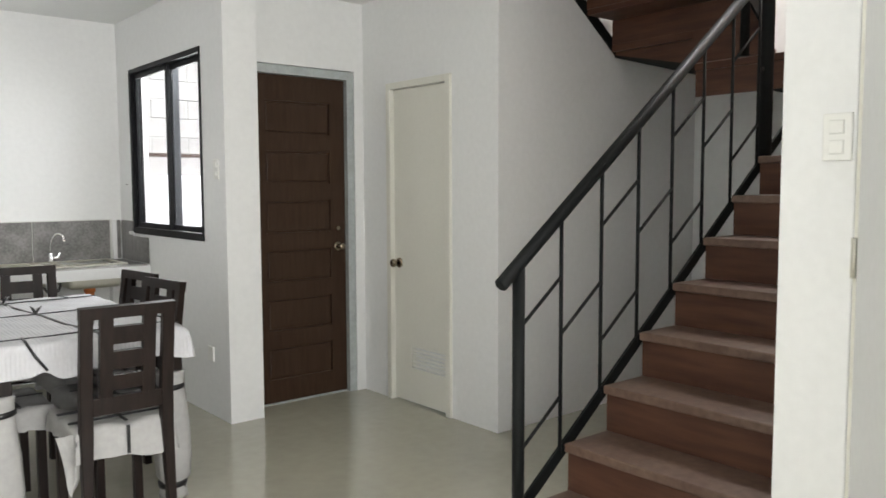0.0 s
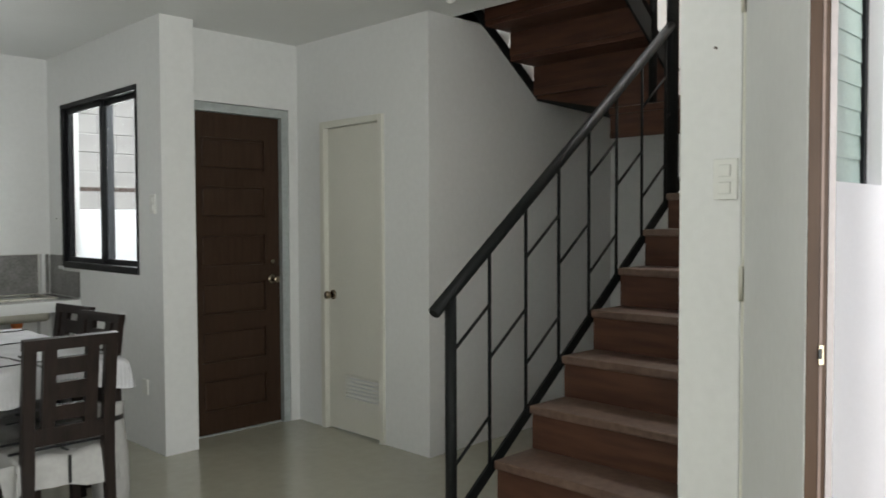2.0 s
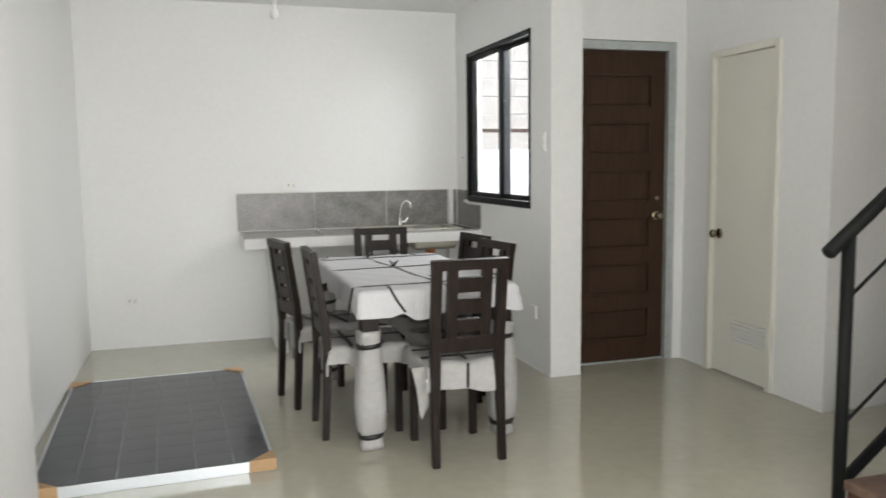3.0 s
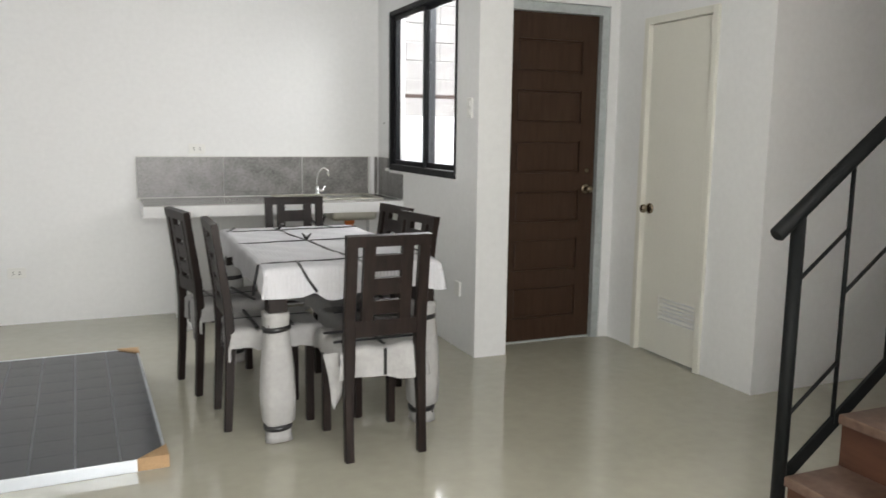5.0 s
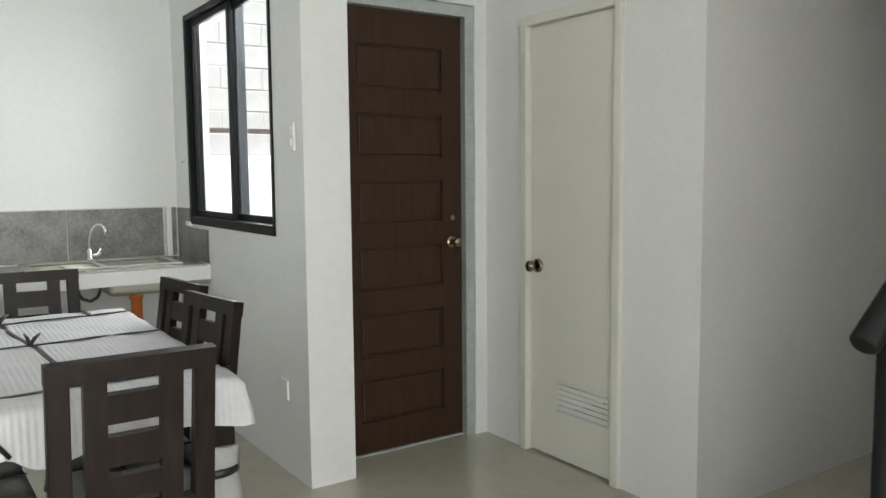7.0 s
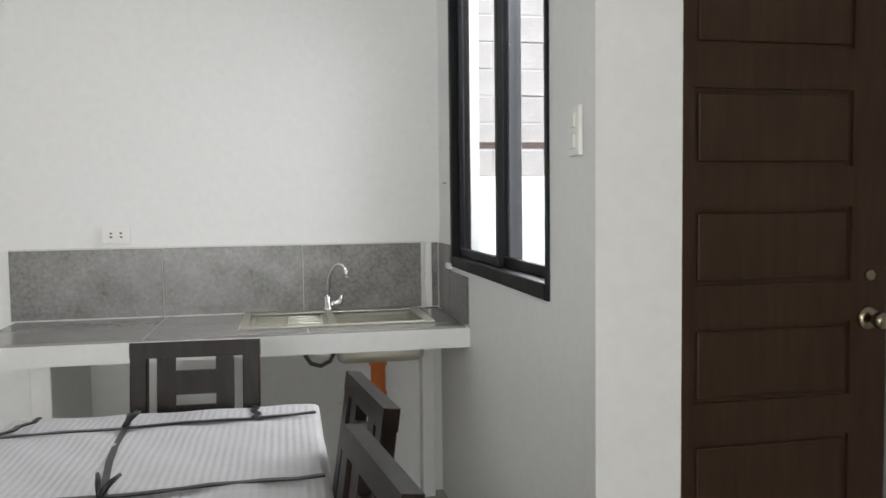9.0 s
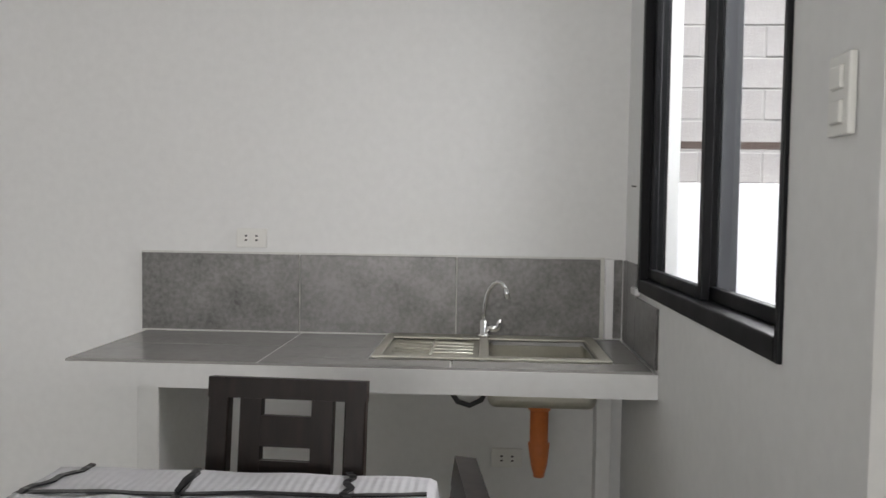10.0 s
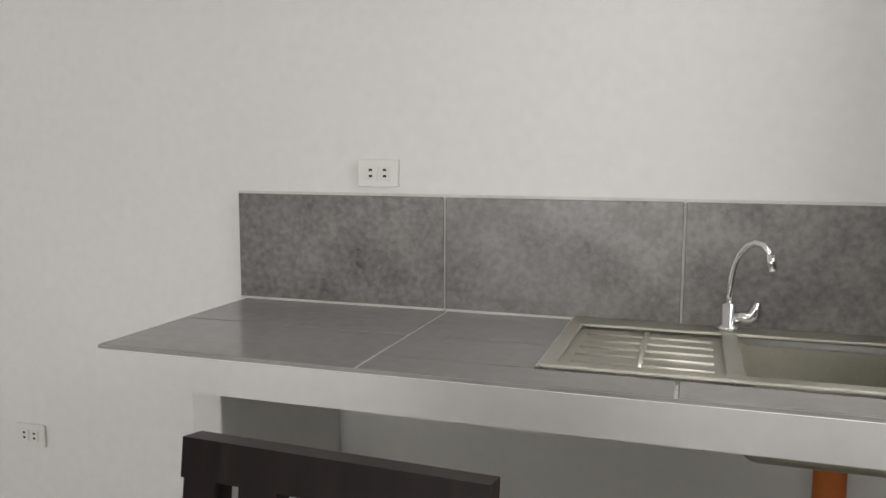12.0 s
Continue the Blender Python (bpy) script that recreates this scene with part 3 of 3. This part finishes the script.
def supply_hose():
    root = thing("supply_hose", "dark flexible water hose looping under the counter", "hose")
    pts = [(1.262, 5.46, 0.78), (1.258, 5.44, 0.72), (1.235, 5.42, 0.68), (1.195, 5.40, 0.665), (1.155, 5.39, 0.68), (1.135, 5.385, 0.71), (1.13, 5.38, 0.78)]
    part("hose", Shape().tube(pts, 0.009, 10), RUBBER, root)
    part("nut", Shape().tube([(1.13, 5.381, 0.72), (1.13, 5.38, 0.776)], 0.014, 6), STEEL, root)


counter()
side_tiles()
sink()
faucet()
drain_pipe()
supply_hose()


# ---- switches and sockets ----
def plate(name, label, place, rz, w, h, kind):
    """A wall plate; local x across, y out of the wall, z up."""
    root = thing(name, label, "socket" if "socket" in name else "switch", place, rz, "wall plates")
    part("plate", Shape().box(-w / 2, w / 2, -0.012, 0, -h / 2, h / 2, 0.003), PLASTIC, root)
    if kind == "socket":
        for dx in (-0.020, 0.020):
            ins = part("insert", Shape().box(dx - 0.017, dx + 0.017, -0.0145, -0.0115, -0.019, 0.019, 0.001), PLASTIC, root)
            for dz in (-0.008, 0.008):
                part("slot", Shape().box(dx - 0.0045, dx + 0.0045, -0.0155, -0.0144, dz - 0.0032, dz + 0.0032), SLOT, ins)
    elif kind == "rocker":
        n = 2
        for i in range(n):
            zc = (i - (n - 1) / 2) * 0.05
            part("rocker", Shape().box(-0.017, 0.017, -0.018, -0.0115, zc - 0.016, zc + 0.016, 0.002), PLASTIC, root)
            # solid greyer rim round the rocker, the gap's shade given as colour
            part("painted_gap_shade", Shape().box(-0.0185, 0.0185, -0.0128, -0.0118, zc - 0.0185, zc + 0.0175), GROUT, root)
    return root


plate("wall_socket", "white double wall socket above the counter tiles", (0.362, 5.669, 1.215), 0, 0.115, 0.072, "socket")
plate("wall_socket", "white double wall socket under the counter", (1.334, 5.669, 0.405), 0, 0.115, 0.072, "socket")
plate("wall_socket", "white double wall socket low on the bare wall", (-0.855, 5.669, 0.362), 0, 0.115, 0.072, "socket")
plate("wall_socket", "blank white box plate low beside the column", (WX - 0.002, 4.06, 0.385), -90, 0.075, 0.09, "blank")
plate("light_switch", "white two-gang light switch beside the window", (WX - 0.002, 3.918, 1.50), -90, 0.068, 0.118, "rocker")
plate("light_switch", "white two-gang light switch beside the front door", (SX - 0.001, 0.407, 1.51), -90, 0.072, 0.118, "rocker")


def hanging_bulb(x, y, z0):
    root = thing("hanging_bulb", "unlit white bulb hanging on a short cord", "lamp", (x, y, 0), group="ceiling bulbs")
    part("cord", Shape().tube([(0, 0, z0 + 0.17), (0, 0, CH)], 0.004, 8), PLASTIC, root)
    part("holder", Shape().tube([(0, 0, z0 + 0.10), (0, 0, z0 + 0.18)], [0.02, 0.016], 16), PLASTIC, root)
    prof = [(0, 0.003), (0.006, 0.016), (0.02, 0.027), (0.038, 0.03), (0.055, 0.027), (0.08, 0.016), (0.10, 0.014)]
    part("bulb", Shape().tube([(0, 0, z0 + a) for a, r in prof], [r for a, r in prof], 20), BULB, root)
    return root


hanging_bulb(2.36, 2.03, 2.43)
hanging_bulb(0.20, 4.9, 2.36)


def nail(x, y, z):
    root = thing("nail", "small dark nail stub in the white wall", "nail", (x, y, z))
    part("shank", Shape().tube([(0.002, 0, 0), (-0.012, 0, 0.001)], 0.0025, 8), RUST, root)
    part("head", Shape().tube([(-0.012, 0, 0.001), (-0.014, 0, 0.001)], 0.0032, 10), RUST, root)


nail(SX, 0.44, 1.89)
nail(WX, 5.50, 1.42)


# ---- solar panel on the floor ----
def solar_panel():
    root = thing("solar_panel", "dark solar panel lying flat on the floor with cardboard corner guards", "solar panel", (-0.602, 3.68, 0.0), 2.0)
    w, h, t = 0.505, 0.865, 0.05
    s = Shape()
    s.box(-w, -w + 0.01, -h, h, 0, t, 0.002).box(w - 0.01, w, -h, h, 0, t, 0.002).box(-w + 0.01, w - 0.01, -h, -h + 0.01, 0, t, 0.002).box(-w + 0.01, w - 0.01, h - 0.01, h, 0, t, 0.002)
    part("frame", s, ALUFRAME, root)
    part("backing", Shape().box(-w + 0.008, w - 0.008, -h + 0.008, h - 0.008, 0.036, 0.044), CELLLINE, root)
    nx, ny = 6, 10
    cw, chh = (2 * w - 0.024) / nx, (2 * h - 0.024) / ny
    me = Shape().box(-cw / 2 + 0.0035, cw / 2 - 0.0035, -chh / 2 + 0.001, chh / 2 - 0.001, 0, 0.0035).mesh("cell", CELL)
    for i in range(nx):
        for j in range(ny):
            ob = new("cell", me)
            ob.parent = root
            ob.location = (-w + 0.012 + cw * (i + 0.5), -h + 0.012 + chh * (j + 0.5), 0.0445)
    for sx in (-1, 1):
        for sy in (-1, 1):
            c = Shape()
            a = [(0, 0), (-0.12, 0), (0, 0.12)]
            lo = [c.bm.verts.new((sx * (w + 0.004 + p[0]), sy * (h + 0.004 - p[1]), z)) for z in (0.003, t + 0.006) for p in a]
            c.bm.faces.new(lo[:3])
            c.bm.faces.new(lo[3:])
            for k in range(3):
                c.bm.faces.new((lo[k], lo[(k + 1) % 3], lo[3 + (k + 1) % 3], lo[3 + k]))
            part("corner_guard", c, CARD, root, "brown cardboard corner guard")
    return root


solar_panel()


# ---- dining set ----
TX0, TX1, TY0, TY1, TZ = 0.355, 1.135, 2.91, 4.33, 0.77


def cover_sheet(x0, x1, y0, y1, z, drops, wave, seed, puff=0.002, nx=44, ny=60, notches=(), seams=()):
    """A loose sheet laid over a block: puffed top, rolled edge, uneven hem, folded corners.

    drops are the hem lengths of the -y, +x, +y and -x sides; notches are places (x, width, lift)
    where a tie gathers the -y hem; seams are y places where straps press the top down."""
    s = Shape()
    rnd = random.Random(seed)
    ph = [rnd.uniform(0, 6.28) for _ in range(8)]
    dn, de, df, dw = drops

    def spread(lo, hi, before, after, n):
        return [lo - before + (hi - lo + before + after) * k / n for k in range(n + 1)]

    def sag(p, side):
        return 1 + 0.10 * math.sin(p * 9 + ph[side]) + 0.06 * math.sin(p * 23 + ph[side + 4])

    grid = []
    for a in spread(x0, x1, dw, de, nx):
        col = []
        for b in spread(y0, y1, dn, df, ny):
            ox, oy = max(x0 - a, 0, a - x1), max(y0 - b, 0, b - y1)
            cx, cy = min(max(a, x0), x1), min(max(b, y0), y1)
            ex, ey = ox * sag(cy, 0 if a < x0 else 1), oy * sag(cx, 2 if b < y0 else 3)
            if b < y0:
                for px, w, lift in notches:
                    ey *= 1 - lift * math.exp(-((cx - px) / w) ** 2)
            hang = max(ex, ey) - 0.12 * min(ex, ey)
            fold = min(ex, ey)
            sx, sy = (-1 if a < x0 else 1), (-1 if b < y0 else 1)
            wob = wave * min(1, hang / 0.08) * (math.sin(17 * (cx + cy) + ph[2]) + 0.6 * math.sin(41 * (cx - cy) + ph[3]))
            px = cx + (sx * (0.004 + 0.14 * fold + wob + 0.05 * hang) if ox > 0 else 0)
            py = cy + (sy * (0.004 + 0.18 * fold + wob + 0.05 * hang) if oy > 0 else 0)
            if ox > 0 and oy > 0:
                # the spare cloth of a corner turns back under its neighbour
                px -= sx * 0.35 * max(0, fold - 0.4 * max(ex, ey))
            top = puff * (math.sin(a * 31 + ph[6]) * math.sin(b * 27 + ph[7]) + 0.6)
            for q in seams:
                top -= puff * 2.2 * math.exp(-((b - q) / 0.012) ** 2)
            edge = min(cx - x0, x1 - cx, cy - y0, y1 - cy)
            top -= 0.006 * max(0, 1 - edge / 0.014) ** 2
            col.append(s.bm.verts.new((px, py, z + 0.006 + top - hang)))
        grid.append(col)
    for p, q in zip(grid, grid[1:]):
        for k in range(ny):
            s.bm.faces.new((p[k], q[k], q[k + 1], p[k + 1])).smooth = True
    return s


def dining_table():
    root = thing("dining_table", "dark wooden dining table with legs wrapped in white foam", "table", (0, 0, 0))
    part("tabletop", Shape().box(TX0, TX1, TY0, TY1, TZ - 0.03, TZ, 0.004), CHAIRWOOD, root)
    part("apron", Shape().box(TX0 + 0.05, TX1 - 0.05, TY0 + 0.06, TY0 + 0.085, TZ - 0.12, TZ - 0.03).box(TX0 + 0.05, TX1 - 0.05, TY1 - 0.085, TY1 - 0.06, TZ - 0.12, TZ - 0.03)
         .box(TX0 + 0.05, TX0 + 0.075, TY0 + 0.085, TY1 - 0.085, TZ - 0.12, TZ - 0.03).box(TX1 - 0.075, TX1 - 0.05, TY0 + 0.085, TY1 - 0.085, TZ - 0.12, TZ - 0.03), CHAIRWOOD, root)
    rnd = random.Random(4)
    for x in (TX0 + 0.05, TX1 - 0.05):
        for y in (TY0 + 0.06, TY1 - 0.06):
            leg = part("leg", Shape().box(x - 0.042, x + 0.042, y - 0.042, y + 0.042, 0, TZ - 0.03, 0.004), CHAIRWOOD, root)
            s = Shape()
            zs = [0.004, 0.03, 0.06, 0.075, 0.10, 0.2, 0.34, 0.44, 0.495, 0.51, 0.525, 0.555, 0.582]
            rs = [0.062, 0.058, 0.054, 0.052, 0.072, 0.080, 0.073, 0.063, 0.058, 0.056, 0.057, 0.059, 0.061]
            s.tube([(x + rnd.uniform(-0.002, 0.002), y, z) for z in zs], rs, 22)
            for v in s.bm.verts:
                a = math.atan2(v.co.y - y, v.co.x - x)
                q = 1 + 0.07 * math.cos(4 * a) * -1 + 0.05 * math.sin(3 * a + v.co.z * 7 + x * 7) + 0.045 * math.sin(9 * a + v.co.z * 14)
                v.co.x, v.co.y = x + (v.co.x - x) * q, y + (v.co.y - y) * q
            w = part("foam_wrap", s, FOAMP, leg, "crinkled white foam wrap")
            for z in (0.068, 0.51):
                part("strap", Shape().tube([(x, y, z - 0.012), (x - 0.002, y, z + 0.010)], [0.0635, 0.0645], 16), STRAP, leg, "black strap")
    return root


def table_cover():
    root = thing("table_cover", "white ribbed foam sheet tied over the table with black straps", "cover")
    part("foam_sheet", cover_sheet(TX0 - 0.008, TX1 + 0.008, TY0 - 0.008, TY1 + 0.008, TZ + 0.002, (0.128, 0.092, 0.10, 0.105), 0.005, 3, 0.0032, 60, 90, ((0.56, 0.04, 0.2),), (3.05, 3.70, 4.19)), FOAM, root)
    z = TZ + 0.010
    x = 0.70
    rnd = random.Random(8)

    def strap(p, q):
        s = Shape()
        p, q = Vector(p), Vector(q)
        side = Vector((0, 0, 1)).cross((q - p).normalized()) * 0.0075
        prev = None
        for k in range(15):
            c = p.lerp(q, k / 14) + side.normalized() * 0.006 * math.sin(k * 1.1 + p.x * 9 + p.y * 5)
            h = 0.002 + 0.002 * abs(math.sin(k * 1.7))
            row = [s.bm.verts.new(c + side * a + Vector((0, 0, b))) for a, b in ((-1, 0), (1, 0), (1, h), (-1, h))]
            if prev:
                for i in range(4):
                    s.bm.faces.new((prev[i], prev[(i + 1) % 4], row[(i + 1) % 4], row[i]))
            prev = row
        part("strap", s, STRAP, root, "black strap")

    strap((0.79, TY0, z), (0.645, TY1, z))
    for y in (3.05, 3.70, 4.19):
        x = 0.79 - (y - TY0) * 0.102
        strap((TX0, y - 0.02, z), (TX1, y + 0.03, z))
        for i in range(2):
            a = rnd.uniform(0.5, 2.4)
            c = Vector((x, y, z + 0.004))
            part("knot", Shape().tube([c, c + Vector((math.cos(a) * 0.02, math.sin(a) * 0.02, 0.018)), c + Vector((math.cos(a) * 0.045, math.sin(a) * 0.045, 0.03))], [0.006, 0.007, 0.004], 6), STRAP, root)
    strap((0.985, 4.175, z + 0.003), (0.972, TY1, z + 0.002))
    strap((0.365, 4.16, z + 0.003), (0.43, TY1, z + 0.002))
    # tails down the near end and the sides
    for p, q, r in (((0.50, TY0 - 0.005, z + 0.001), (0.525, TY0 - 0.026, z - 0.05), (0.565, TY0 - 0.028, z - 0.108)),
                    ((0.50, TY0 - 0.004, z + 0.002), (0.508, TY0 + 0.06, z + 0.002), (0.512, 3.05, z + 0.002)),
                    ((TX1 + 0.014, 3.04, z), (TX1 + 0.03, 3.04, z - 0.09), (TX1 + 0.03, 3.0, z - 0.13)),
                    ((TX0 - 0.014, 3.02, z), (TX0 - 0.03, 3.03, z - 0.08), (TX0 - 0.034, 3.05, z - 0.14))):
        part("strap", Shape().tube([p, q, r], 0.006, 6), STRAP, root)
    return root


def dining_chair():
    """Local: the back stands at y = 0 and the seat reaches to +y."""
    root = thing("dining_chair", "dark walnut dining chair with a foam-wrapped seat", "chair", (0, 0, 0), group="chairs round the table")
    W, H = 0.178, 0.945
    lean = 0.035

    def post(x):
        s = Shape()
        prev = None
        for z, y, hw in ((0, 0.0, 0.017), (0.20, 0.012, 0.019), (0.44, 0.022, 0.021), (0.60, 0.012, 0.019), (0.932, -0.0334, 0.0153)):
            hx = 0.018 if z < 0.3 else 0.0235
            xo = x + math.copysign(0.0235 - hx, x)
            row = [s.bm.verts.new((xo + a * hx, y + b * hw, z)) for a, b in ((-1, -1), (1, -1), (1, 1), (-1, 1))]
            if prev:
                for i in range(4):
                    s.bm.faces.new((prev[i], prev[(i + 1) % 4], row[(i + 1) % 4], row[i]))
            else:
                s.bm.faces.new(row)
            prev = row
        s.bm.faces.new(prev)
        bmesh.ops.bevel(s.bm, geom=list(s.bm.edges), offset=0.003, segments=1, affect="EDGES")
        return s

    def back(z):
        return 0.012 - (lean + 0.012) * (z - 0.60) / (H - 0.60) if z > 0.6 else 0.012 + 0.010 * (0.60 - z) / 0.16

    for x in (-W + 0.0235, W - 0.0235):
        part("leg", post(x), CHAIRWOOD, root)
        part("leg", Shape().box(x - 0.018, x + 0.018, 0.365, 0.40, 0, 0.42, 0.003), CHAIRWOOD, root)

    def slab(x0, x1, z0, z1, t):
        return Shape().bar(((x0 + x1) / 2, back(z0), z0), ((x0 + x1) / 2, back(z1), z1), x1 - x0, t, (0, 1, 0))

    e = W - 0.047
    part("top_rail", slab(-W - 0.001, W + 0.001, 0.9035, H + 0.003, 0.033), CHAIRWOOD, root)
    part("lower_rail", slab(-e, e, 0.525, 0.592, 0.028), CHAIRWOOD, root)
    for sx in (-1, 1):
        part("splat_stile", slab(sx * 0.081 - 0.024, sx * 0.081 + 0.024, 0.592, 0.903, 0.026), CHAIRWOOD, root)
    for z0, z1 in ((0.618, 0.676), (0.70, 0.77), (0.80, 0.867)):
        part("slat", slab(-0.057, 0.057, z0, z1, 0.023), CHAIRWOOD, root)
    part("seat_frame", Shape().box(-W + 0.01, W - 0.01, 0.075, 0.40, 0.375, 0.425, 0.004), CHAIRWOOD, root)
    seat = part("seat", Shape().box(-W, W, 0.06, 0.42, 0.425, 0.455, 0.008), CHAIRWOOD, root)
    part("foam_cover", cover_sheet(-W - 0.006, W + 0.006, 0.030, 0.435, 0.462, (0.135, 0.09, 0.08, 0.075), 0.006, 11, 0.007, 26, 30, ((0.0, 0.05, 0.12),), (0.14, 0.30)), FOAMP, seat, "white foam wrap")
    for y in (0.14, 0.30):
        part("strap", Shape().box(-W - 0.008, W + 0.008, y - 0.006, y + 0.006, 0.4735, 0.4815), STRAP, seat)
    part("strap", Shape().box(-0.006, 0.006, 0.030, 0.434, 0.4815, 0.4845).box(-0.006, 0.006, 0.008, 0.0125, 0.355, 0.468), STRAP, seat)
    s = Shape()
    prev = None
    for k in range(7):
        u = k / 6
        w_ = 0.058 * (1 - u) ** 0.6 + 0.002
        c = Vector((-W - 0.020 + 0.012 * math.sin(u * 3), 0.065 + 0.03 * u, 0.452 - 0.25 * u))
        row = [s.bm.verts.new(c + Vector((a * w_ * 0.8, -a * w_ * 0.5 + 0.010 * math.cos(a * 4 + u * 3), 0.006 * a * (1 - u)))) for a in (-1, -0.5, 0, 0.5, 1)]
        if prev:
            for i in range(4):
                s.bm.faces.new((prev[i], prev[i + 1], row[i + 1], row[i])).smooth = True
        prev = row
    part("hanging_flap", s, FOAMP, seat, "torn hanging flap of foam")
    return root


dining_table()
table_cover()
first = dining_chair()
first.matrix_world = pose(0.787, 2.615, 0, 0, 0, 0.5)
for x, y, a in ((0.107, 3.85, -79), (0.206, 3.305, -89), (1.167, 3.315, 98), (1.20, 3.755, 97), (0.806, 4.425, 177)):
    copy_thing(first, pose(x, y, 0, 0, 0, a))
